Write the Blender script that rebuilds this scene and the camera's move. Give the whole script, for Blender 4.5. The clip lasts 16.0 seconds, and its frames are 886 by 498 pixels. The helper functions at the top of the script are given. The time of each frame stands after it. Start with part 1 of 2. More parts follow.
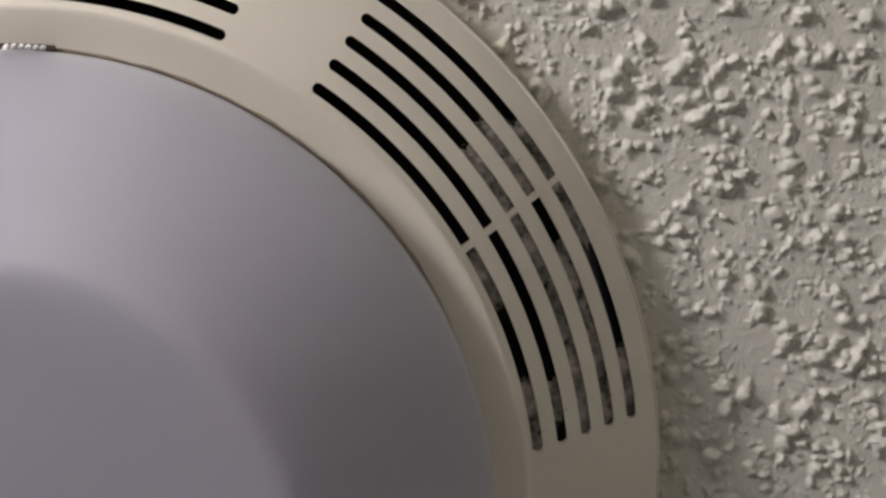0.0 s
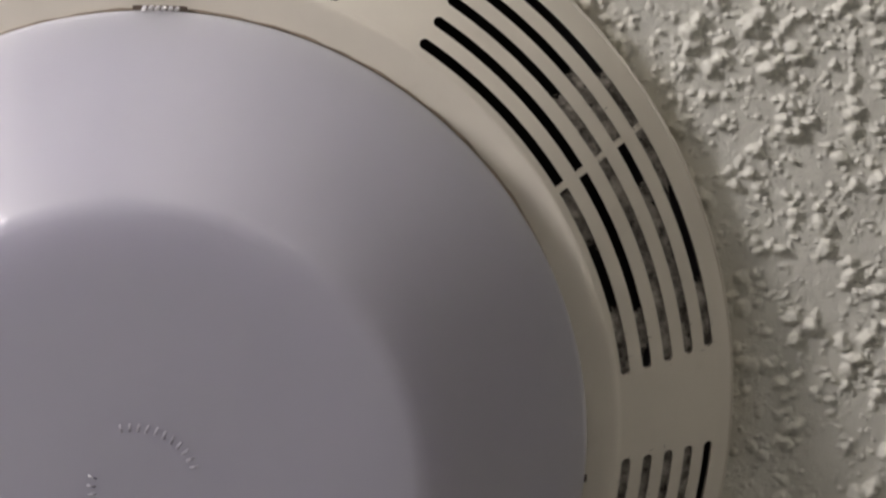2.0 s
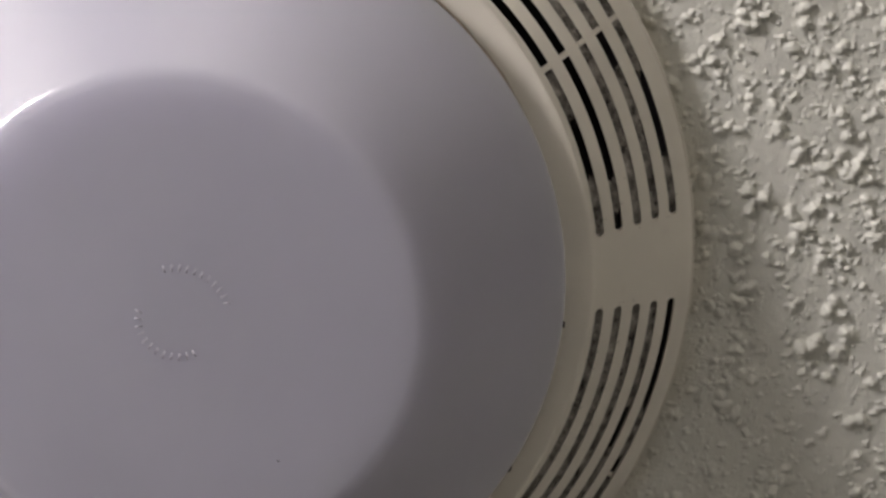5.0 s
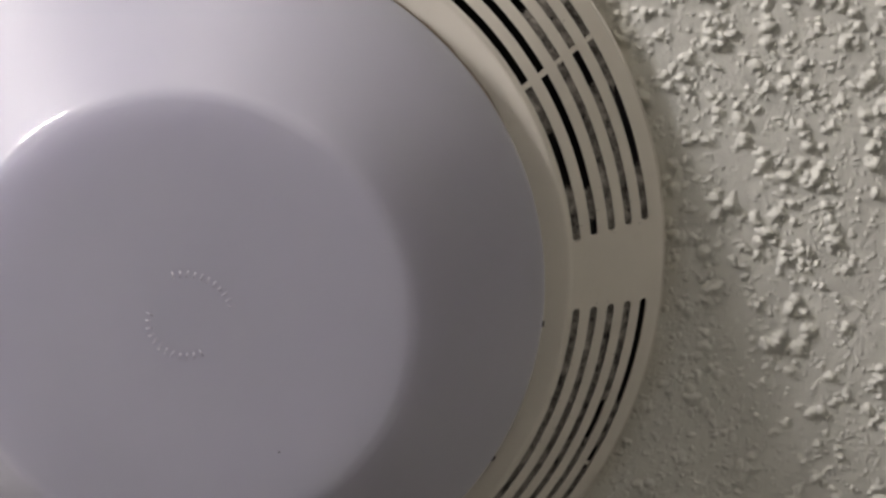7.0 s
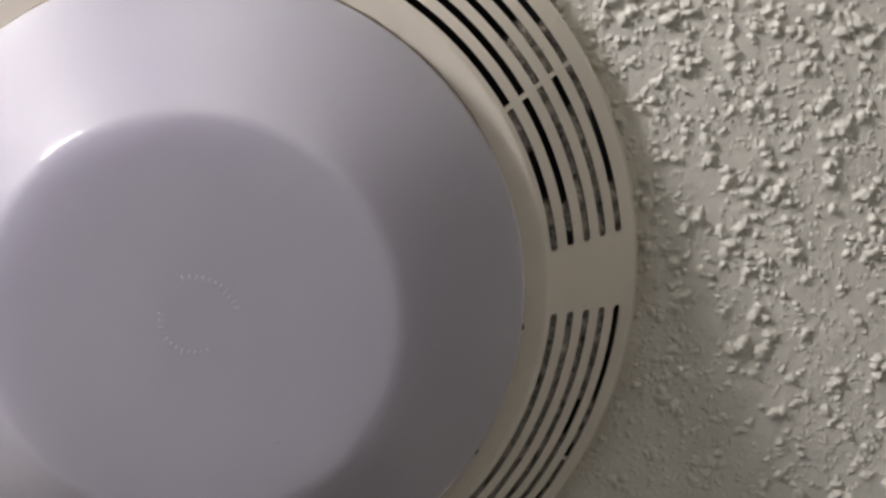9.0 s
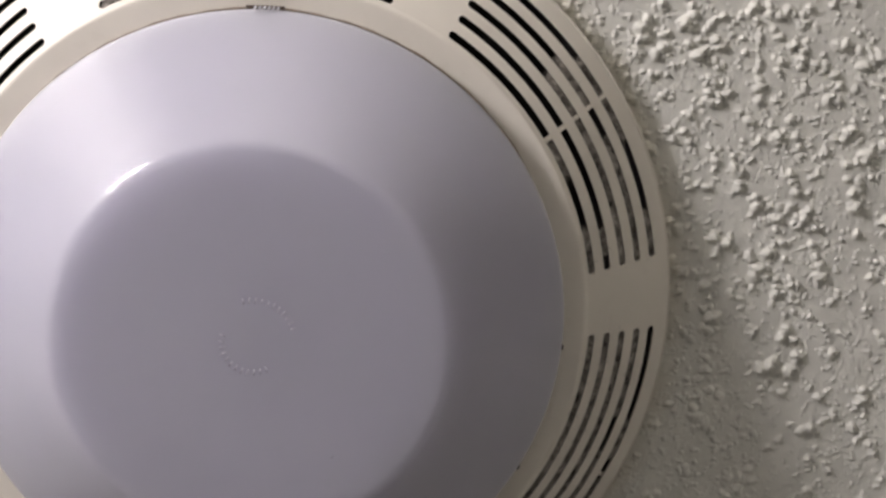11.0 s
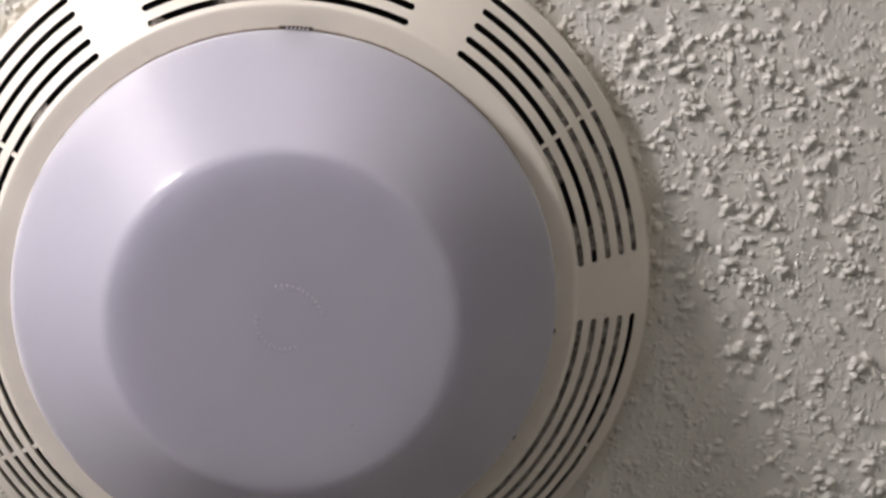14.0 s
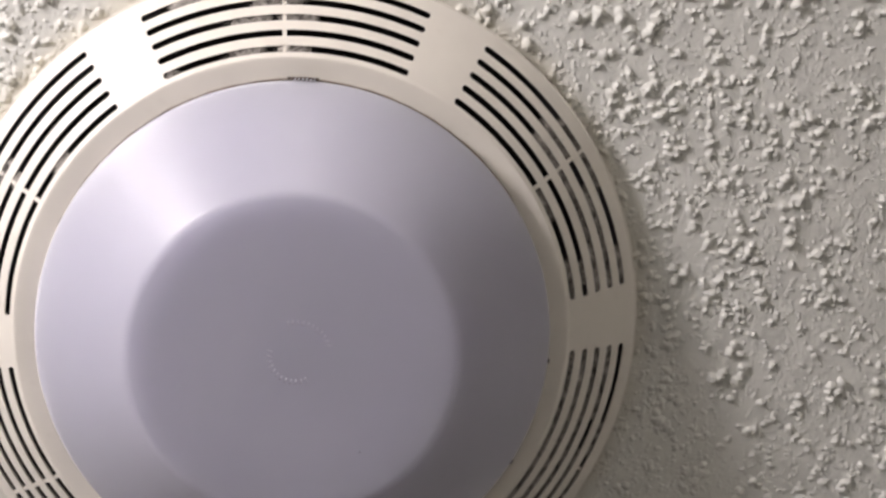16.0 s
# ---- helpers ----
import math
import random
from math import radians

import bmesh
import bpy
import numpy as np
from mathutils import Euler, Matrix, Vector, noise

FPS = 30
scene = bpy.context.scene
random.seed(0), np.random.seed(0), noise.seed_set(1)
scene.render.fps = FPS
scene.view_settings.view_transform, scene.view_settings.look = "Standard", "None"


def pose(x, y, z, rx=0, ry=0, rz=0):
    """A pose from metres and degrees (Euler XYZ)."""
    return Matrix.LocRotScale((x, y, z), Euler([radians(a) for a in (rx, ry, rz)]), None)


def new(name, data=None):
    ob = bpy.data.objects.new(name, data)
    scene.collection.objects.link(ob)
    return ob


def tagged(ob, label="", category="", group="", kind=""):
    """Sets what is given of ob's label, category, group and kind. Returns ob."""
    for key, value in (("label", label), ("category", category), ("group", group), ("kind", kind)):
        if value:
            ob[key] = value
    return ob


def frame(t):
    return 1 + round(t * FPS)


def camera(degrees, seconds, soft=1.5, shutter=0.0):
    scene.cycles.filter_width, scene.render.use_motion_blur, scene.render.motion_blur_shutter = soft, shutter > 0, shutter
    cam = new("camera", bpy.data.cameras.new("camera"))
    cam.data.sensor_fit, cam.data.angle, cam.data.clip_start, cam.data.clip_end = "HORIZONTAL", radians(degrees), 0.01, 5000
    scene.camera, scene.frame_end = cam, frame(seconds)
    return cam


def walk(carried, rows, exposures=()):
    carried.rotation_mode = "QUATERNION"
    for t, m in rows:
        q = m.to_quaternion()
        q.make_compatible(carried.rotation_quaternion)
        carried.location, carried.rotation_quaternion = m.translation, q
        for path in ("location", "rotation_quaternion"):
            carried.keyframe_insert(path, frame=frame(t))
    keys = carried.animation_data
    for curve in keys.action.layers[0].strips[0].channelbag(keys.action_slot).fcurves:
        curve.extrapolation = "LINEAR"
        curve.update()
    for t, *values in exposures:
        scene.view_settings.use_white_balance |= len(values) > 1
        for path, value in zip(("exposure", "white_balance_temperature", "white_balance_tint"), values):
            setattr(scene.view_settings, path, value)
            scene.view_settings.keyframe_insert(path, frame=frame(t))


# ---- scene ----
cam = camera(36.53, 16.0, soft=2.7)
# seconds, eye, turn in degrees; the fan hangs at x = 0, y = 0 under a ceiling at z = 2.4
ROWS = [
    (0, 0.1131, -0.1358, 1.9737, 171.28, 1.76, 0.96),
    (0.5, 0.1108, -0.1385, 1.9653, 171.69, 1.83, 0.89),
    (1, 0.1048, -0.1425, 1.9573, 171.17, 1.70, 1.13),
    (1.5, 0.0976, -0.1341, 1.9454, 170.53, 1.42, 1.39),
    (2, 0.0884, -0.1333, 1.9364, 169.97, 0.89, 1.59),
    (2.5, 0.0814, -0.1408, 1.9272, 170.03, 0.80, 1.23),
    (3, 0.0820, -0.1455, 1.9151, 169.87, 1.05, 1.04),
    (3.5, 0.0814, -0.1345, 1.9025, 169.27, 1.25, 0.95),
    (4, 0.0828, -0.1262, 1.8966, 168.27, 1.74, 1.11),
    (4.5, 0.0808, -0.1213, 1.8847, 167.53, 1.77, 0.91),
    (7, 0.0742, -0.1363, 1.8391, 166.69, 2.78, 0.86),
    (7.5, 0.0758, -0.1396, 1.8294, 167.06, 2.77, 0.49),
    (8, 0.0782, -0.1427, 1.8187, 167.26, 2.86, 0.42),
    (10.5, 0.0663, -0.1424, 1.7682, 168.09, 2.55, 0.72),
    (11, 0.0609, -0.1469, 1.7652, 168.72, 2.34, 0.79),
    (11.5, 0.0541, -0.1613, 1.7569, 169.68, 2.57, 0.50),
    (12, 0.0558, -0.1600, 1.7424, 169.14, 2.54, 0.46),
    (12.5, 0.0607, -0.1647, 1.7283, 169.13, 2.73, 0.20),
    (13, 0.0566, -0.1669, 1.7157, 169.08, 2.63, 0.52),
    (13.5, 0.0539, -0.1680, 1.7043, 169.04, 3.06, 0.40),
    (14, 0.0430, -0.1625, 1.6903, 168.40, 3.20, 0.10),
    (14.5, 0.0304, -0.1596, 1.6801, 168.23, 3.50, 0.27),
    (15, 0.0306, -0.1654, 1.6710, 168.78, 3.81, 0.09),
    (15.5, 0.0275, -0.1637, 1.6602, 169.42, 4.01, 0.40),
    (16, 0.0292, -0.1730, 1.6505, 169.79, 4.24, 0.53),
]
EXPOSURES = [(0.0, -0.06, 6500, 10), (3.0, 0.02, 6500, 10), (4.0, 0.13, 6490, 10), (4.5, 0.18, 6485, 10), (7.0, 0.19, 6460, 10), (10.5, 0.22, 6400, 12), (13.0, 0.22, 6370, 13), (16.0, 0.32, 6330, 14)]
walk(cam, [(t, pose(x, y, z, rx, ry, rz)) for t, x, y, z, rx, ry, rz in ROWS], EXPOSURES)

CEIL = 2.4

# ---- light: a three-globe wall light over the vanity, outside the view ----
world = bpy.data.worlds.new("world")
scene.world = world
world.use_nodes = True
world.node_tree.nodes["Background"].inputs[0].default_value = (0.5, 0.48, 0.45, 1)
world.node_tree.nodes["Background"].inputs[1].default_value = 0.065
BEARING = radians(-137.0)
TOWARD = Vector((math.cos(BEARING), math.sin(BEARING), 0))
ALONG = Vector((-math.sin(BEARING), math.cos(BEARING), 0))
LAMP_OUT, LAMP_DROP, LAMP_GAP, LAMP_WATTS = 1.05, 0.44, 0.095, 13.0
for side in (-1, 0, 1):
    data = bpy.data.lights.new("vanity_bulb", "POINT")
    data.energy = LAMP_WATTS
    data.color = (1.0, 0.930, 0.940)
    data.shadow_soft_size = 0.045
    lamp = new("vanity_bulb", data)
    lamp.location = TOWARD * LAMP_OUT + ALONG * LAMP_GAP * side + Vector((0, 0, CEIL - LAMP_DROP))


# ---- materials ----
def material(name, base, rough=0.5, spec=0.5, noise_scale=40.0, vary=0.1, bump=0.0, bump_scale=400.0, spots=0.0, spot_colour=(0.2, 0.17, 0.13)):
    """A painted or moulded surface: a base colour that drifts at two scales, fine relief and, where asked, soft stains."""
    m = bpy.data.materials.new(name)
    m.use_nodes = True
    n, l = m.node_tree.nodes, m.node_tree.links
    b = n["Principled BSDF"]
    b.inputs["Roughness"].default_value = rough
    b.inputs["Specular IOR Level"].default_value = spec
    tex = n.new("ShaderNodeTexCoord")
    broad = n.new("ShaderNodeTexNoise")
    broad.inputs["Scale"].default_value = noise_scale
    broad.inputs["Detail"].default_value = 6
    l.new(tex.outputs["Object"], broad.inputs["Vector"])
    ramp = n.new("ShaderNodeValToRGB")
    ramp.color_ramp.elements[0].position, ramp.color_ramp.elements[1].position = 0.3, 0.7
    ramp.color_ramp.elements[0].color = (*[c * (1 - vary) for c in base], 1)
    ramp.color_ramp.elements[1].color = (*[min(1, c * (1 + vary * 0.6)) for c in base], 1)
    l.new(broad.outputs["Fac"], ramp.inputs["Fac"])
    colour = ramp.outputs["Color"]
    if spots:
        speck = n.new("ShaderNodeTexNoise")
        speck.inputs["Scale"].default_value = noise_scale * 2.3
        speck.inputs["Detail"].default_value = 8
        l.new(tex.outputs["Object"], speck.inputs["Vector"])
        cut = n.new("ShaderNodeValToRGB")
        cut.color_ramp.elements[0].position, cut.color_ramp.elements[1].position = 0.6, 0.78
        cut.color_ramp.elements[1].color = (spots, spots, spots, 1)
        l.new(speck.outputs["Fac"], cut.inputs["Fac"])
        mix = n.new("ShaderNodeMix")
        mix.data_type = "RGBA"
        l.new(cut.outputs["Color"], mix.inputs[0])
        l.new(colour, mix.inputs[6])
        mix.inputs[7].default_value = (*spot_colour, 1)
        colour = mix.outputs[2]
    l.new(colour, b.inputs["Base Color"])
    wear = n.new("ShaderNodeMapRange")
    wear.inputs["To Min"].default_value, wear.inputs["To Max"].default_value = rough * 0.85, min(1, rough * 1.2)
    l.new(broad.outputs["Fac"], wear.inputs["Value"])
    l.new(wear.outputs["Result"], b.inputs["Roughness"])
    if bump:
        fine = n.new("ShaderNodeTexNoise")
        fine.inputs["Scale"].default_value = bump_scale
        fine.inputs["Detail"].default_value = 5
        l.new(tex.outputs["Object"], fine.inputs["Vector"])
        relief = n.new("ShaderNodeBump")
        relief.inputs["Strength"].default_value = bump
        relief.inputs["Distance"].default_value = 0.001
        l.new(fine.outputs["Fac"], relief.inputs["Height"])
        l.new(relief.outputs["Normal"], b.inputs["Normal"])
    return m


CREAM = material("cream_plastic", (0.72, 0.685, 0.60), 0.42, 0.4, 30, 0.05, 0.05, 900, 0.16, (0.42, 0.36, 0.27))
LENS = material("milky_lens_plastic", (0.448, 0.446, 0.517), 0.50, 0.04, 14, 0.03, 0.0)
LENS.node_tree.nodes["Principled BSDF"].inputs["Coat Weight"].default_value = 0.85
LENS.node_tree.nodes["Principled BSDF"].inputs["Coat Roughness"].default_value = 0.03
LENS.node_tree.nodes["Principled BSDF"].inputs["Coat IOR"].default_value = 1.6
LENS.node_tree.nodes["Principled BSDF"].inputs["Subsurface Weight"].default_value = 0.95
LENS.node_tree.nodes["Principled BSDF"].inputs["Subsurface Radius"].default_value = (1.0, 0.95, 1.0)
LENS.node_tree.nodes["Principled BSDF"].inputs["Subsurface Scale"].default_value = 0.055
MARK = material("lens_mark_highlight", (0.452, 0.446, 0.502), 0.5, 0.3, 60, 0.05)
POPCORN = material("popcorn_plaster", (0.685, 0.683, 0.62), 0.9, 0.2, 60, 0.07, 0.55, 1300, 0.15, (0.5, 0.46, 0.38))


def edge_stain(m):
    """Yellowed, patchy plaster along the grille's edge."""
    n, l = m.node_tree.nodes, m.node_tree.links
    b = n["Principled BSDF"]
    old = b.inputs["Base Color"].links[0].from_socket
    tex = n.new("ShaderNodeTexCoord")
    flat = n.new("ShaderNodeVectorMath")
    flat.operation = "MULTIPLY"
    flat.inputs[1].default_value = (1, 1, 0)
    l.new(tex.outputs["Object"], flat.inputs[0])
    length = n.new("ShaderNodeVectorMath")
    length.operation = "LENGTH"
    l.new(flat.outputs["Vector"], length.inputs[0])
    near = n.new("ShaderNodeMapRange")
    near.inputs["From Min"].default_value, near.inputs["From Max"].default_value = 0.193, 0.208
    near.inputs["To Min"].default_value, near.inputs["To Max"].default_value = 1.0, 0.0
    l.new(length.outputs["Value"], near.inputs["Value"])
    patch = n.new("ShaderNodeTexNoise")
    patch.inputs["Scale"].default_value = 45
    l.new(tex.outputs["Object"], patch.inputs["Vector"])
    both = n.new("ShaderNodeMath")
    both.operation = "MULTIPLY"
    l.new(near.outputs["Result"], both.inputs[0])
    l.new(patch.outputs["Fac"], both.inputs[1])
    mix = n.new("ShaderNodeMix")
    mix.data_type = "RGBA"
    l.new(both.outputs["Value"], mix.inputs[0])
    l.new(old, mix.inputs[6])
    mix.inputs[7].default_value = (0.58, 0.53, 0.41, 1)
    l.new(mix.outputs[2], b.inputs["Base Color"])


edge_stain(POPCORN)
# unseen wall and floor tones, set by how much fill light they return
PAINT = material("wall_paint", (0.735, 0.725, 0.685), 0.8, 0.3, 3, 0.05, 0.2, 120)
LOW_BOUNCE = material("low_bounce_wall", (0.42, 0.40, 0.38), 0.8, 0.3, 3, 0.05, 0.2, 120)
TILE = material("low_bounce_floor", (0.135, 0.128, 0.115), 0.5, 0.4, 4, 0.12, 0.1, 60)
DARK = material("dark_housing", (0.05, 0.045, 0.045), 0.8, 0.2, 40, 0.3)
SEAM_SHADE = material("seam_contact_shade", (0.36, 0.30, 0.24), 0.9, 0.1, 160, 0.3)
GRIME_SHADE = material("rim_grime_and_shade", (0.07, 0.055, 0.045), 0.9, 0.1, 300, 0.4)


def lint_material():
    """Grey felted dust with ragged holes."""
    m = bpy.data.materials.new("grey_lint")
    m.use_nodes = True
    n, l = m.node_tree.nodes, m.node_tree.links
    b = n["Principled BSDF"]
    b.inputs["Roughness"].default_value = 1.0
    b.inputs["Specular IOR Level"].default_value = 0.05
    tex = n.new("ShaderNodeTexCoord")
    coarse = n.new("ShaderNodeTexNoise")
    coarse.inputs["Scale"].default_value = 170
    coarse.inputs["Detail"].default_value = 6
    coarse.inputs["Roughness"].default_value = 0.65
    l.new(tex.outputs["Object"], coarse.inputs["Vector"])
    ramp = n.new("ShaderNodeValToRGB")
    ramp.color_ramp.elements[0].position, ramp.color_ramp.elements[1].position = 0.36, 0.72
    ramp.color_ramp.elements[0].color = (0.07, 0.064, 0.056, 1)
    ramp.color_ramp.elements[1].color = (0.47, 0.44, 0.39, 1)
    l.new(coarse.outputs["Fac"], ramp.inputs["Fac"])
    l.new(ramp.outputs["Color"], b.inputs["Base Color"])
    holes = n.new("ShaderNodeTexNoise")
    holes.inputs["Scale"].default_value = 260
    holes.inputs["Detail"].default_value = 4
    l.new(tex.outputs["Object"], holes.inputs["Vector"])
    cut = n.new("ShaderNodeValToRGB")
    cut.color_ramp.elements[0].position, cut.color_ramp.elements[1].position = 0.24, 0.42
    l.new(holes.outputs["Fac"], cut.inputs["Fac"])
    l.new(cut.outputs["Color"], b.inputs["Alpha"])
    return m


LINT = lint_material()


# ---- mesh helpers ----
def mesh_object(name, verts, faces, mat, parent=None, label="", smooth=True, crease=35):
    me = bpy.data.meshes.new(name)
    me.from_pydata(verts, [], faces)
    me.validate()
    bm = bmesh.new()
    bm.from_mesh(me)
    bmesh.ops.remove_doubles(bm, verts=bm.verts, dist=1e-6)
    bmesh.ops.recalc_face_normals(bm, faces=bm.faces)
    for e in bm.edges:
        e.smooth = len(e.link_faces) == 2 and e.calc_face_angle(0) < radians(crease)
    for f in bm.faces:
        f.smooth = smooth
    bm.to_mesh(me)
    bm.free()
    me.materials.append(mat)
    ob = new(name, me)
    ob.parent = parent
    return tagged(ob, label)


def revolve(profile, steps=240):
    """A closed profile of (radius, height) turned round the z axis."""
    k = len(profile)
    verts, faces = [], []
    for i in range(steps):
        a = 2 * math.pi * i / steps
        verts += [(r * math.cos(a), r * math.sin(a), z) for r, z in profile]
    for i in range(steps):
        j = (i + 1) % steps
        for p in range(k):
            q = (p + 1) % k
            faces.append((i * k + p, i * k + q, j * k + q, j * k + p))
    return verts, faces


def block(w, d, h, bevel=0.25):
    """A small bevelled block round the origin."""
    bm = bmesh.new()
    bmesh.ops.create_cube(bm, size=1)
    bmesh.ops.scale(bm, vec=(w, d, h), verts=bm.verts)
    bmesh.ops.bevel(bm, geom=bm.edges[:], offset=min(w, d, h) * bevel, segments=2, affect="EDGES")
    me = bpy.data.meshes.new("block")
    bm.to_mesh(me)
    bm.free()
    for p in me.polygons:
        p.use_smooth = True
    return me


# ---- the room round the fan: unseen plain walls and floor, added to shape bounce light ----
def slab(name, centre, size, mat, turn=0.0):
    me = block(*size, bevel=0.02)
    me.materials.append(mat)
    ob = new(name, me)
    ob.matrix_basis = Matrix.Translation(centre) @ Matrix.Rotation(turn, 4, "Z")
    return tagged(ob, kind="structure")


# the room runs from -1.35 to 1.40 m towards the lamps and from -1.55 to 0.95 m across
ROOM = (
    ("wall_north", TOWARD * 1.45 + ALONG * -0.30, (0.1, 2.7, CEIL + 0.1), PAINT),
    ("wall_south", TOWARD * -1.40 + ALONG * -0.30, (0.1, 2.7, CEIL + 0.1), PAINT),
    ("wall_east", ALONG * -1.60 + TOWARD * 0.025, (2.75, 0.1, CEIL + 0.1), LOW_BOUNCE),
    ("wall_west", ALONG * 1.00 + TOWARD * 0.025, (2.75, 0.1, CEIL + 0.1), PAINT))
for title, at, size, paint in ROOM:
    tagged(slab(title, at + Vector((0, 0, CEIL / 2 + 0.05)), size, paint, BEARING), "unseen plain wall added to shape the bounce light", "wall")
tagged(slab("floor", Vector((0, 0, -0.05)), (4.5, 4.5, 0.1), TILE), "unseen plain floor toned to limit the bounce light", "floor")


# ---- the popcorn ceiling ----
def value_noise(rng, xs, ys, cell):
    """Smooth random heights between 0 and 1 over a grid."""
    nx, ny = int((xs[-1] - xs[0]) / cell) + 3, int((ys[-1] - ys[0]) / cell) + 3
    grid = rng.random((nx, ny))
    u, v = (xs - xs[0]) / cell, (ys - ys[0]) / cell
    i, j = u.astype(int), v.astype(int)
    fu, fv = u - i, v - j
    fu, fv = (fu * fu * (3 - 2 * fu))[:, None], (fv * fv * (3 - 2 * fv))[None, :]
    a, b = grid[np.ix_(i, j)], grid[np.ix_(i + 1, j)]
    c, d = grid[np.ix_(i, j + 1)], grid[np.ix_(i + 1, j + 1)]
    return (a * (1 - fu) + b * fu) * (1 - fv) + (c * (1 - fu) + d * fu) * fv


# larger clumps: x, y in metres, radius in millimetres
CLUMPS = (
    (0.200, -0.125, 5.5), (0.190, -0.121, 4), (0.190, -0.114, 4.5), (0.177, -0.111, 3.5), (0.203, -0.082, 4), (0.221, -0.092, 3.6),
    (0.218, -0.128, 4), (0.240, -0.143, 5), (0.217, -0.145, 4), (0.253, -0.115, 5), (0.257, -0.108, 4.5), (0.246, -0.107, 4),
    (0.236, -0.088, 3.6), (0.228, -0.118, 2.6), (0.257, -0.125, 3), (0.189, -0.136, 3.6), (0.172, -0.139, 3.6), (0.208, -0.118, 2.6),
    (0.246, -0.071, 4.8), (0.190, -0.092, 3.6), (0.213, -0.093, 3), (0.249, -0.131, 3.6), (0.256, -0.044, 4.6), (0.217, -0.023, 4.8),
    (0.244, -0.015, 3.6), (0.255, 0.001, 4.4), (0.237, -0.038, 4.4), (0.208, -0.049, 3), (0.228, -0.046, 3), (0.212, -0.107, 2.4))


def popcorn_heights(xs, ys, step):
    """Crumbly sprayed plaster: chains of small flakes and lumps with torn outlines on a nearly smooth skim coat."""
    rng = np.random.RandomState(11)
    h = np.zeros((len(xs), len(ys)))
    lumps = []
    for x, y, r in CLUMPS:
        r *= 0.00050
        lumps.append((x, y, r, 0.95))
        for _ in range(5):
            lumps.append((x + rng.normal() * r * 0.95, y + rng.normal() * r * 0.8, r * rng.uniform(0.3, 0.75), rng.uniform(0.7, 1.2)))
    area = (xs[-1] - xs[0]) * (ys[-1] - ys[0])
    for _ in range(int(area * 21000)):
        cx, cy = rng.uniform(xs[0], xs[-1]), rng.uniform(ys[0], ys[-1])
        size = 0.0008 + 0.0021 * rng.random() ** 2.6
        heading = rng.uniform(0, 2 * math.pi)
        for _ in range(rng.randint(1, 6)):
            lumps.append((cx + rng.normal() * size * 0.5, cy + rng.normal() * size * 0.5, size * rng.uniform(0.35, 1.1), rng.uniform(0.5, 1.15)))
            heading += rng.normal() * 0.9
            cx, cy = cx + math.cos(heading) * size * 1.1, cy + math.sin(heading) * size * 1.1
    for _ in range(int(area * 60000)):
        lumps.append((rng.uniform(xs[0], xs[-1]), rng.uniform(ys[0], ys[-1]), rng.uniform(0.00045, 0.0010), rng.uniform(0.35, 0.85)))
    # torn outlines: the ground is warped under the lumps at two scales
    warp_x = 0.0014 * (value_noise(rng, xs, ys, 0.0034) - 0.5) + 0.0006 * (value_noise(rng, xs, ys, 0.0014) - 0.5)
    warp_y = 0.0014 * (value_noise(rng, xs, ys, 0.0034) - 0.5) + 0.0006 * (value_noise(rng, xs, ys, 0.0014) - 0.5)
    for x, y, r, tall in lumps:
        stretch, turn, tip = rng.uniform(1.0, 1.5), rng.uniform(0, math.pi), rng.uniform(0, 2 * math.pi)
        reach = r * stretch * 1.1 + 0.0018
        i0, i1 = np.searchsorted(xs, (x - reach, x + reach))
        j0, j1 = np.searchsorted(ys, (y - reach, y + reach))
        if i1 <= i0 or j1 <= j0:
            continue
        dx = (xs[i0:i1] - x)[:, None] + warp_x[i0:i1, j0:j1]
        dy = (ys[j0:j1] - y)[None, :] + warp_y[i0:i1, j0:j1]
        u, v = (dx * math.cos(turn) + dy * math.sin(turn)) / (r * stretch), (dy * math.cos(turn) - dx * math.sin(turn)) / r
        # each lump leans a little to one side
        rise = r * tall * 1.25 * np.clip(1 - u * u - v * v, 0, None) ** 0.75 * (1 + 0.12 * (u * math.cos(tip) + v * math.sin(tip)))
        old = h[i0:i1, j0:j1]
        h[i0:i1, j0:j1] = np.cbrt(old ** 3 + rise ** 3)
    crumbs = value_noise(rng, xs, ys, 0.0022) + 0.5 * value_noise(rng, xs, ys, 0.0011) - 0.75
    h *= 1 + 0.34 * crumbs
    h = np.minimum(h, 0.0062)
    for _ in range(2):
        blur = h.copy()
        blur[1:-1, 1:-1] = (5 * h[1:-1, 1:-1] + h[:-2, 1:-1] + h[2:, 1:-1] + h[1:-1, :-2] + h[1:-1, 2:]) / 9
        h = blur
    skim = 0.00007 * value_noise(rng, xs, ys, 0.0009) + 0.00022 * value_noise(rng, xs, ys, 0.0026) + 0.0007 * value_noise(rng, xs, ys, 0.014)
    return h + skim


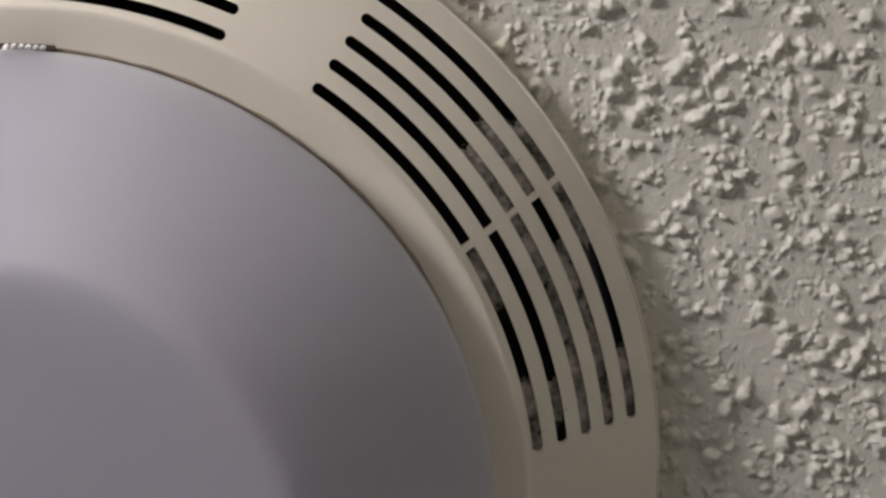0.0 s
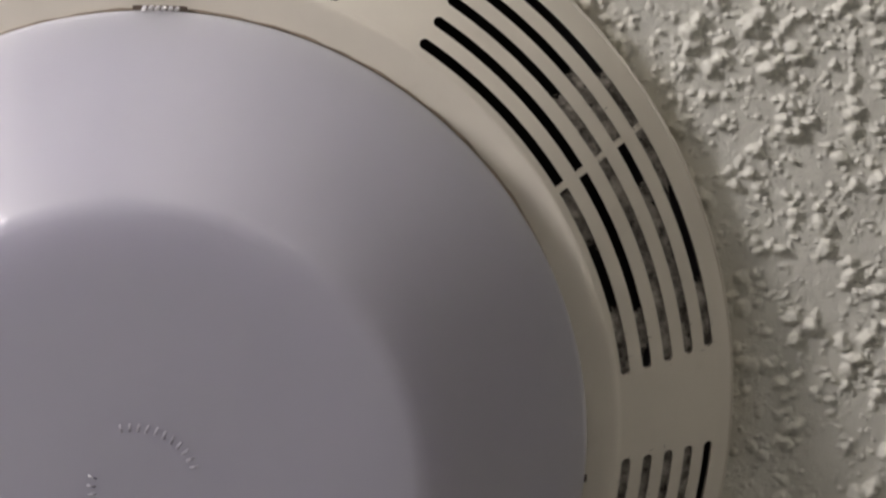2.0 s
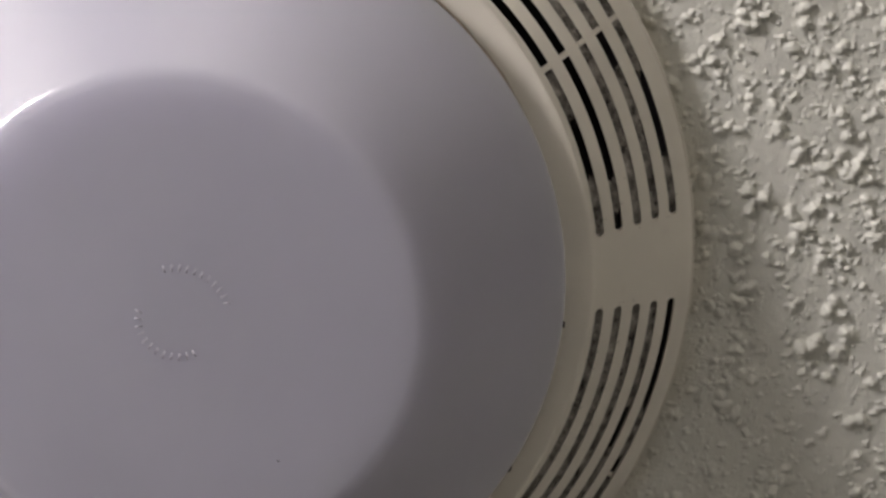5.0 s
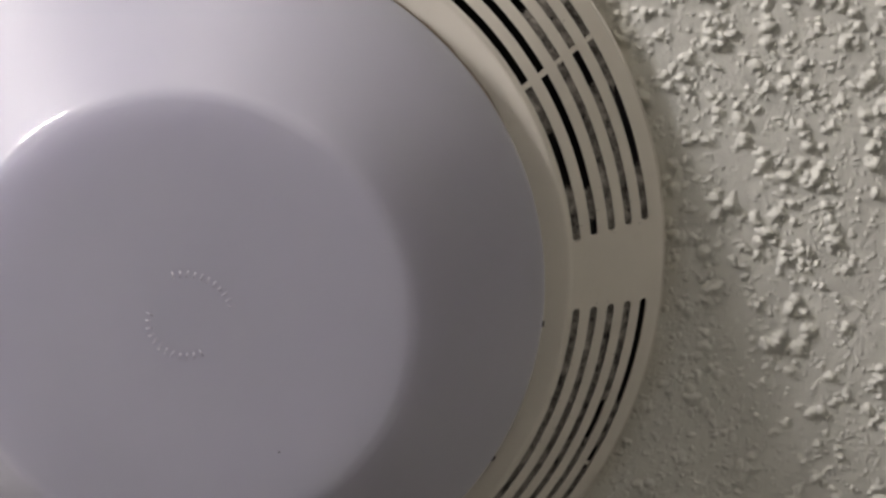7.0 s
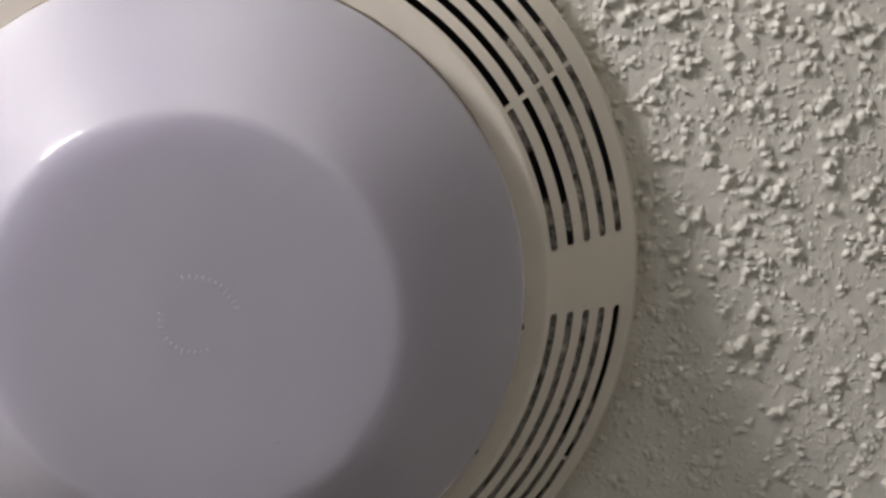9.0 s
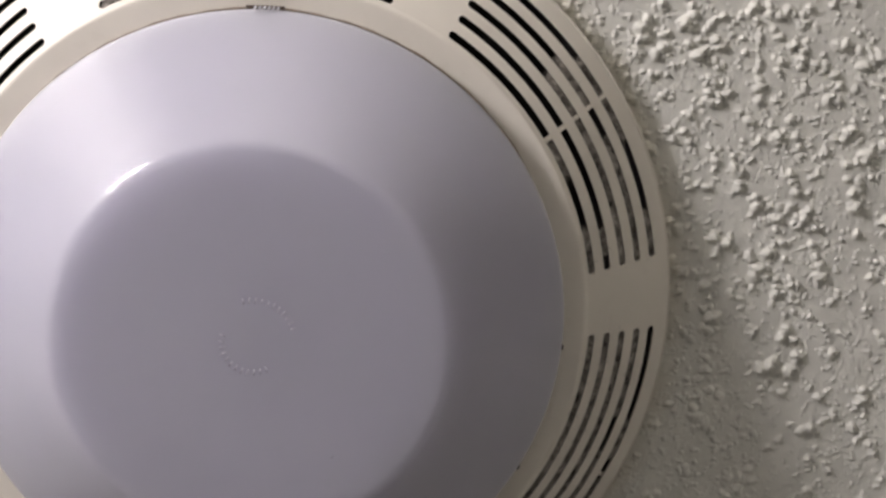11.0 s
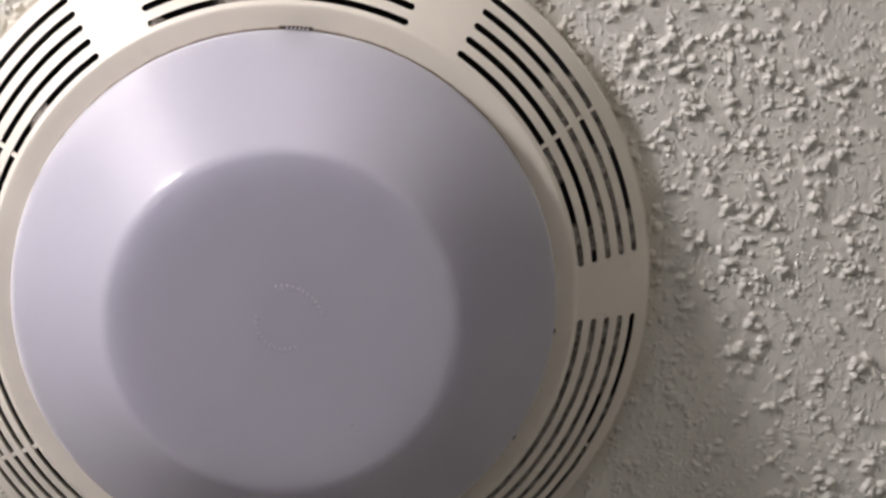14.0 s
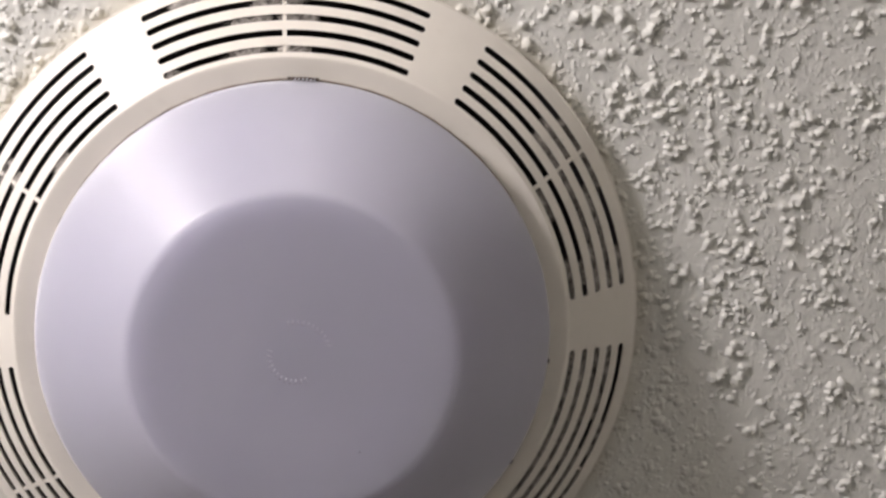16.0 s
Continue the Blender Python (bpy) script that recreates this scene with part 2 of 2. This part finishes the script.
def popcorn_ceiling():
    step = 0.00040
    xs, ys = np.arange(-0.205, 0.375, step), np.arange(-0.205, 0.150, step)
    h = popcorn_heights(xs, ys, step)
    h[[0, -1], :] = 0
    h[:, [0, -1]] = 0
    gx, gy = np.meshgrid(xs, ys, indexing="ij")
    r = np.hypot(gx, gy)
    co = np.stack([gx, gy, CEIL - h], -1).reshape(-1, 3)
    n = len(ys)
    idx = np.arange(len(xs) * n).reshape(len(xs), n)
    keep = (r[:-1, :-1] > 0.189).ravel()
    quads = np.stack([idx[:-1, :-1], idx[:-1, 1:], idx[1:, 1:], idx[1:, :-1]], -1).reshape(-1, 4)[keep]
    used = np.unique(quads)
    remap = np.zeros(len(co), int)
    remap[used] = np.arange(len(used))
    co, quads = co[used], remap[quads]
    far = 2.2
    x0, x1, y0, y1 = xs[0], xs[-1], ys[0], ys[-1]
    ring = [(-far, -far), (far, -far), (far, far), (-far, far), (x0, y0), (x1, y0), (x1, y1), (x0, y1)]
    base = len(co)
    co = np.vstack([co, [(x, y, CEIL) for x, y in ring]])
    outer = np.array([(base + k, base + 4 + k, base + 4 + (k + 1) % 4, base + (k + 1) % 4) for k in range(4)])
    quads = np.vstack([quads, outer])
    me = bpy.data.meshes.new("ceiling")
    me.vertices.add(len(co))
    me.vertices.foreach_set("co", co.ravel())
    me.loops.add(quads.size)
    me.loops.foreach_set("vertex_index", quads.ravel())
    me.polygons.add(len(quads))
    me.polygons.foreach_set("loop_start", np.arange(len(quads)) * 4)
    me.update(calc_edges=True)
    me.polygons.foreach_set("use_smooth", np.ones(len(quads), bool))
    me.materials.append(POPCORN)
    return tagged(new("ceiling", me), "off-white popcorn textured ceiling with shadowed clumps", "ceiling", kind="structure")


popcorn_ceiling()
tagged(slab("ceiling_deck", Vector((0, 0, CEIL + 0.30)), (4.5, 4.5, 0.1), PAINT), "plain boards above the ceiling", "ceiling")


# ---- the round exhaust fan with its light ----
fan = new("exhaust_fan")
fan.location = (0, 0, CEIL)
tagged(fan, "round cream plastic bathroom exhaust fan with milky light cover", "exhaust fan")

SLOT_IN, SLOT_OUT, SLOTS, HALF = 0.1521, 0.1843, 5, 0.00165
PITCH = (SLOT_OUT - SLOT_IN) / (SLOTS - 1)
SPREAD = 24.7       # half the angle of a row of slots
ROW_ANGLES = [-30.1 + 60 * k for k in range(6)]
THICK = 0.0026


def face_z(r):
    """The sloping face of the grille, with a slight belly."""
    s = (r - SLOT_IN) / (SLOT_OUT - SLOT_IN)
    return -0.0403 + 0.0237 * s - 0.0012 * s * (1 - s) * 2


def polar(r, deg, back=0.0):
    a = radians(deg)
    return (r * math.cos(a), r * math.sin(a), face_z(r) + back)


def sector(r0, r1, a0, a1, nr, na, proud=0.0, thick=THICK):
    """A curved plate between two radii and two angles on the grille's face."""
    verts, faces = [], []
    for back in (proud, thick):
        for i in range(na + 1):
            for j in range(nr + 1):
                verts.append(polar(r0 + (r1 - r0) * j / nr, a0 + (a1 - a0) * i / na, back))
    row, layer = nr + 1, (nr + 1) * (na + 1)
    for i in range(na):
        for j in range(nr):
            p = i * row + j
            faces.append((p, p + 1, p + row + 1, p + row))
            faces.append((layer + p, layer + p + row, layer + p + row + 1, layer + p + 1))
    for i in range(na):
        for j in (0, nr):
            p = i * row + j
            faces.append((p, p + row, layer + p + row, layer + p))
    for j in range(nr):
        for i in (0, na):
            p = i * row + j
            faces.append((p, p + 1, layer + p + 1, layer + p))
    return verts, faces


def fillet(rc, deg, inward, side):
    """The solid corner that rounds one end of a slot."""
    k = HALF / rc * 180 / math.pi
    steps = 6
    outline = [(rc + side * HALF, deg)]
    for i in range(steps + 1):
        a = math.pi / 2 * i / steps
        outline.append((rc + side * HALF * math.sin(a), deg + inward * k * (1 - math.cos(a))))
    m = len(outline)
    verts = [polar(r, d) for r, d in outline] + [polar(r, d, THICK) for r, d in outline]
    faces = [(0, i, i + 1) for i in range(1, m - 1)] + [(m, m + i + 1, m + i) for i in range(1, m - 1)]
    faces += [(i, i + 1, m + i + 1, m + i) for i in range(1, m - 1)]
    return verts, faces


def joined(pieces):
    verts, faces = [], []
    for v, f in pieces:
        base = len(verts)
        verts += v
        faces += [tuple(base + i for i in face) for face in f]
    return verts, faces


def rim_profile():
    r0 = SLOT_OUT + HALF
    out = [(r0, face_z(r0)), (0.1890, face_z(0.1890)), (0.1915, face_z(0.1915)), (0.1930, face_z(0.1930) + 0.0002), (0.1937, -0.0092), (0.1941, -0.0080), (0.1944, -0.0010)]
    return out + [(0.1915, -0.0010), (0.1912, -0.0080), (r0, face_z(r0) + THICK)]


def collar_profile():
    r1 = SLOT_IN - HALF
    z1 = face_z(r1)
    out = [(r1, z1), (0.1491, face_z(0.1491) + 0.0001), (0.1485, -0.0430), (0.1478, -0.0433), (0.1468, -0.0434), (0.1430, -0.0432), (0.1400, -0.0430), (0.1380, -0.0428), (0.1355, -0.0427), (0.1310, -0.0426)]
    return out + [(0.1310, -0.0402), (0.1398, -0.0404), (0.1460, -0.0406), (r1, z1 + THICK)]


mesh_object("grille_rim", *revolve(rim_profile(), 360), CREAM, fan)
mesh_object("grille_collar", *revolve(collar_profile(), 360), CREAM, fan)

R_LO, R_HI = SLOT_IN - HALF, SLOT_OUT + HALF
for mid in ROW_ANGLES:
    # solid spoke between this row of slots and the next
    a0, a1 = mid + SPREAD, mid + 60 - SPREAD
    pieces = [sector(R_LO, R_HI, a0, a1, 12, 8)]
    for k in range(SLOTS):
        for side in (-1, 1):
            pieces.append(fillet(SLOT_IN + k * PITCH, a0, -1, side))
            pieces.append(fillet(SLOT_IN + k * PITCH, a1, 1, side))
    mesh_object("spoke", *joined(pieces), CREAM, fan)
    for k in range(SLOTS - 1):
        r = SLOT_IN + k * PITCH
        mesh_object("slat", *sector(r + HALF, r + PITCH - HALF, mid - SPREAD, mid + SPREAD, 3, 36), CREAM, fan)
    for k in range(SLOTS):
        r = SLOT_IN + k * PITCH
        w = 0.0011 / r * 180 / math.pi
        mesh_object("rib", *sector(r - HALF, r + HALF, mid - 0.25 - w, mid - 0.25 + w, 2, 2, 0.0018 if 29 < mid < 31 else 0.0005), CREAM, fan)

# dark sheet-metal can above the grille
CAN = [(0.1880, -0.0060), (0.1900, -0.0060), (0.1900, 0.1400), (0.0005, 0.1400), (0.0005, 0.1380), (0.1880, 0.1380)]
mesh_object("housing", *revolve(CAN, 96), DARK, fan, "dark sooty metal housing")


# ---- the milky lens ----
def lens_profile():
    rim_r, rim_z, disc_r, disc_z = 0.1352, -0.0512, 0.0829, -0.0925
    edge = 0.0085
    slope = math.atan2(rim_z - disc_z, rim_r - disc_r)
    dish = 0.0006
    steep = slope + dish * math.pi / math.hypot(rim_r - disc_r, rim_z - disc_z)
    tangent = edge * math.tan(steep / 2)
    corner = disc_r + tangent * 0.25
    out = [(0.1335, -0.0404), (0.1360, -0.0406), (0.1364, -0.0412), (0.1366, -0.0465), (0.1366, -0.0496), (0.1361, -0.0508), (rim_r, rim_z - 0.0003)]
    end = (corner + tangent * math.cos(steep), disc_z + tangent * math.sin(steep))
    for i in range(1, 13):
        s = i / 12
        out.append((rim_r + (end[0] - rim_r) * s, rim_z + (end[1] - rim_z) * s + dish * math.sin(math.pi * s)))
    cz, cr = disc_z + edge, corner - tangent
    for i in range(1, 13):
        a = steep * (1 - i / 12)
        out.append((cr + edge * math.sin(a), cz - edge * math.cos(a)))
    for i in range(1, 9):
        out.append((max(0.00001, cr * (1 - i / 8)), disc_z - 0.0004 * (i / 8)))
    return out + [(0.00001, -0.0404)]


lens = mesh_object("lens_cover", *revolve(lens_profile(), 360), LENS, fan, "milky lavender-white plastic light cover", crease=60)
lens.location = (0.0008, 0.0006, 0)

# ribbed finger tab on the rim; a dark plate paints the shade of its recess
recess = mesh_object("tab_recess_shade", *joined([sector(0.1365, 0.1383, -90.3, -83.4, 1, 12, 0.0, 0.0016)]), GRIME_SHADE, lens, "dark recess behind the tab")
recess.location = (0, 0, face_z(0.137) * -1 - 0.0462)
rib_mesh = block(0.0010, 0.0026, 0.0034)
rib_mesh.materials.append(LENS)
for i in range(6):
    a = radians(-88.6 + 0.82 * i)
    tab = new("tab_rib", rib_mesh)
    tab.parent = lens
    tab.matrix_basis = Matrix.Translation((0.1369 * math.cos(a), 0.1369 * math.sin(a), -0.0484)) @ Matrix.Rotation(a + math.pi / 2 + 0.45, 4, "Z")
# brown grime along part of the seam, over a wider, paler band painting the contact shadow
for a0, a1, reach, seam_tone, down in ((12, 36, 0.0005, GRIME_SHADE, -0.0446), (218, 322, 0.0003, GRIME_SHADE, -0.0446), (196, 338, 0.0011, SEAM_SHADE, -0.0437)):
    v, f = revolve([(0.1366, 0.0), (0.1366 + reach, 0.0), (0.1366 + reach, 0.0006), (0.1366, 0.0006)], 360)
    steps = [i % 360 for i in range(a0, a1 + 1)]
    v = [v[i * 4 + k] for i in steps for k in range(4)]
    for i in range(len(steps)):
        # the line thins out towards its ends and wavers on the way
        wide = min(1.0, min(i, len(steps) - 1 - i) / 12) * (0.75 + 0.25 * math.sin(i * 0.9) * math.sin(i * 0.37))
        for k in (1, 2):
            inner = v[i * 4]
            v[i * 4 + k] = tuple(a + (b - a) * max(0.03, wide) for a, b in zip(inner[:2], v[i * 4 + k][:2])) + (v[i * 4 + k][2],)
    f = [(i * 4 + k, i * 4 + (k + 1) % 4, i * 4 + 4 + (k + 1) % 4, i * 4 + 4 + k) for i in range(len(steps) - 1) for k in range(4)]
    line = mesh_object("seam_grime_and_shade", v, f, seam_tone, lens, "brown grime and painted contact shade in the seam")
    line.location = (0, 0, down)
# small dark blocks that paint the shade in the rim's bayonet notches
notch_mesh = block(0.0007, 0.0026, 0.0010)
notch_mesh.materials.append(GRIME_SHADE)
for deg in (7.0, 32.4):
    a = radians(deg)
    notch = new("rim_notch_shade", notch_mesh)
    notch.parent = lens
    notch.matrix_basis = Matrix.Translation((0.1372 * math.cos(a), 0.1372 * math.sin(a), -0.0482)) @ Matrix.Rotation(a, 4, "Z")
# raised marks round the middle of the cover, their highlights put into their own material
mark_mesh = block(0.0026, 0.0007, 0.00010)
mark_mesh.materials.append(MARK)
for start, stop, r, count in ((-100, -18, 0.0180, 11), (66, 196, 0.0128, 12)):
    for i in range(count):
        a = radians(start + (stop - start) * i / (count - 1))
        mark = new("raised_mark", mark_mesh)
        mark.parent = lens
        mark.matrix_basis = Matrix.Translation((0.001 + r * math.cos(a), -0.001 + r * math.sin(a), -0.09292)) @ Matrix.Rotation(a + 0.2 * math.sin(7 * i), 4, "Z")
speck_mesh = block(0.0006, 0.0005, 0.0003)
speck_mesh.materials.append(GRIME_SHADE)
speck = new("dirt_speck", speck_mesh)
speck.parent = lens
speck.location = (0.0326, 0.0499, -0.0928)


# ---- lint caught in the slots: row, slot, from and to along the slot (0 to 1, clockwise as seen from below) ----
LINT_RUNS = (
    (0, 0, 0.51, 0.66), (0, 0, 0.83, 1.0), (0, 1, 0.86, 0.95), (0, 2, 0.33, 1.0), (0, 3, 0.31, 0.49), (0, 3, 0.60, 1.0),
    (0, 4, 0.36, 0.64), (0, 4, 0.86, 1.0), (1, 0, 0.0, 1.0), (1, 1, 0.0, 1.0), (1, 2, 0.0, 1.0), (1, 3, 0.0, 0.3), (1, 3, 0.42, 1.0),
    (1, 4, 0.3, 0.44), (1, 4, 0.5, 0.62), (5, 0, 0.0, 0.06), (5, 0, 0.27, 0.42), (5, 0, 0.46, 0.6), (5, 2, 0.3, 0.45), (5, 2, 0.47, 0.62),
    (5, 3, 0.38, 0.56), (5, 4, 0.1, 0.3), (4, 3, 0.44, 0.56), (4, 2, 0.47, 0.54), (4, 0, 0.62, 0.72))


def lint(row, slot, f0, f1):
    """A felted plug in a slot, torn at its ends, with loose fibres that hang over the slats."""
    rng = random.Random(row * 100 + slot * 10 + int(f0 * 10))
    r = SLOT_IN + slot * PITCH
    mid = ROW_ANGLES[row]
    a0, a1 = mid - SPREAD + 2 * SPREAD * f0, mid - SPREAD + 2 * SPREAD * f1
    n = max(8, int((a1 - a0) * 5))
    phase = rng.uniform(0, 100)
    verts, faces = [], []
    for i in range(n + 1):
        end = min(i, n - i)
        for j in range(7):
            s = j / 6 * 2 - 1
            # each strand of the felt stops at its own place
            torn = 2.2 * noise.noise((j * 0.9 + phase, i // (n // 2 + 1), 3.0)) * max(0, 5 - end) / 5
            deg = a0 + (a1 - a0) * i / n + torn * (1 if i < n / 2 else -1) * 0.5
            lump = noise.noise((deg * 1.1 + phase, s * 1.2, slot))
            depth = 0.0009 + 0.0011 * lump + 0.0006 * noise.noise((deg * 4 + phase, s * 3, row)) + 0.0014 * max(0, 5 - end) / 5
            verts.append(polar(r + s * (HALF + 0.0002), deg + rng.uniform(-0.08, 0.08), max(0.0002, depth)))
    for i in range(n):
        for j in range(6):
            p = i * 7 + j
            faces.append((p, p + 1, p + 8, p + 7))
    verts += [(x, y, z + 0.0009) for x, y, z in verts]
    half = len(verts) // 2
    faces += [tuple(half + i for i in reversed(f)) for f in faces]
    for _ in range(int((a1 - a0) * 3.5)):
        deg, rad, way = rng.uniform(a0 - 0.4, a1 + 0.4), r + rng.uniform(-1, 1) * HALF, rng.uniform(0, 2 * math.pi)
        thick, back = rng.uniform(0.00005, 0.00011), rng.uniform(0.0001, 0.0009)
        base, steps = len(verts), rng.randint(3, 6)
        for k in range(steps + 1):
            for side in (-1, 1):
                verts.append(polar(rad - math.sin(way) * thick * side, deg + math.cos(way) * thick * side / rad * 57.3, back - 0.00035 * math.sin(math.pi * k / steps)))
            way += rng.uniform(-0.7, 0.7)
            rad += math.cos(way) * 0.00045
            deg += math.sin(way) * 0.00045 / rad * 57.3
        faces += [(base + 2 * k, base + 2 * k + 1, base + 2 * k + 3, base + 2 * k + 2) for k in range(steps)]
    mesh_object("lint", verts, faces, LINT, fan, "grey felted dust caught in a slot", crease=180)


for run in LINT_RUNS:
    lint(*run)
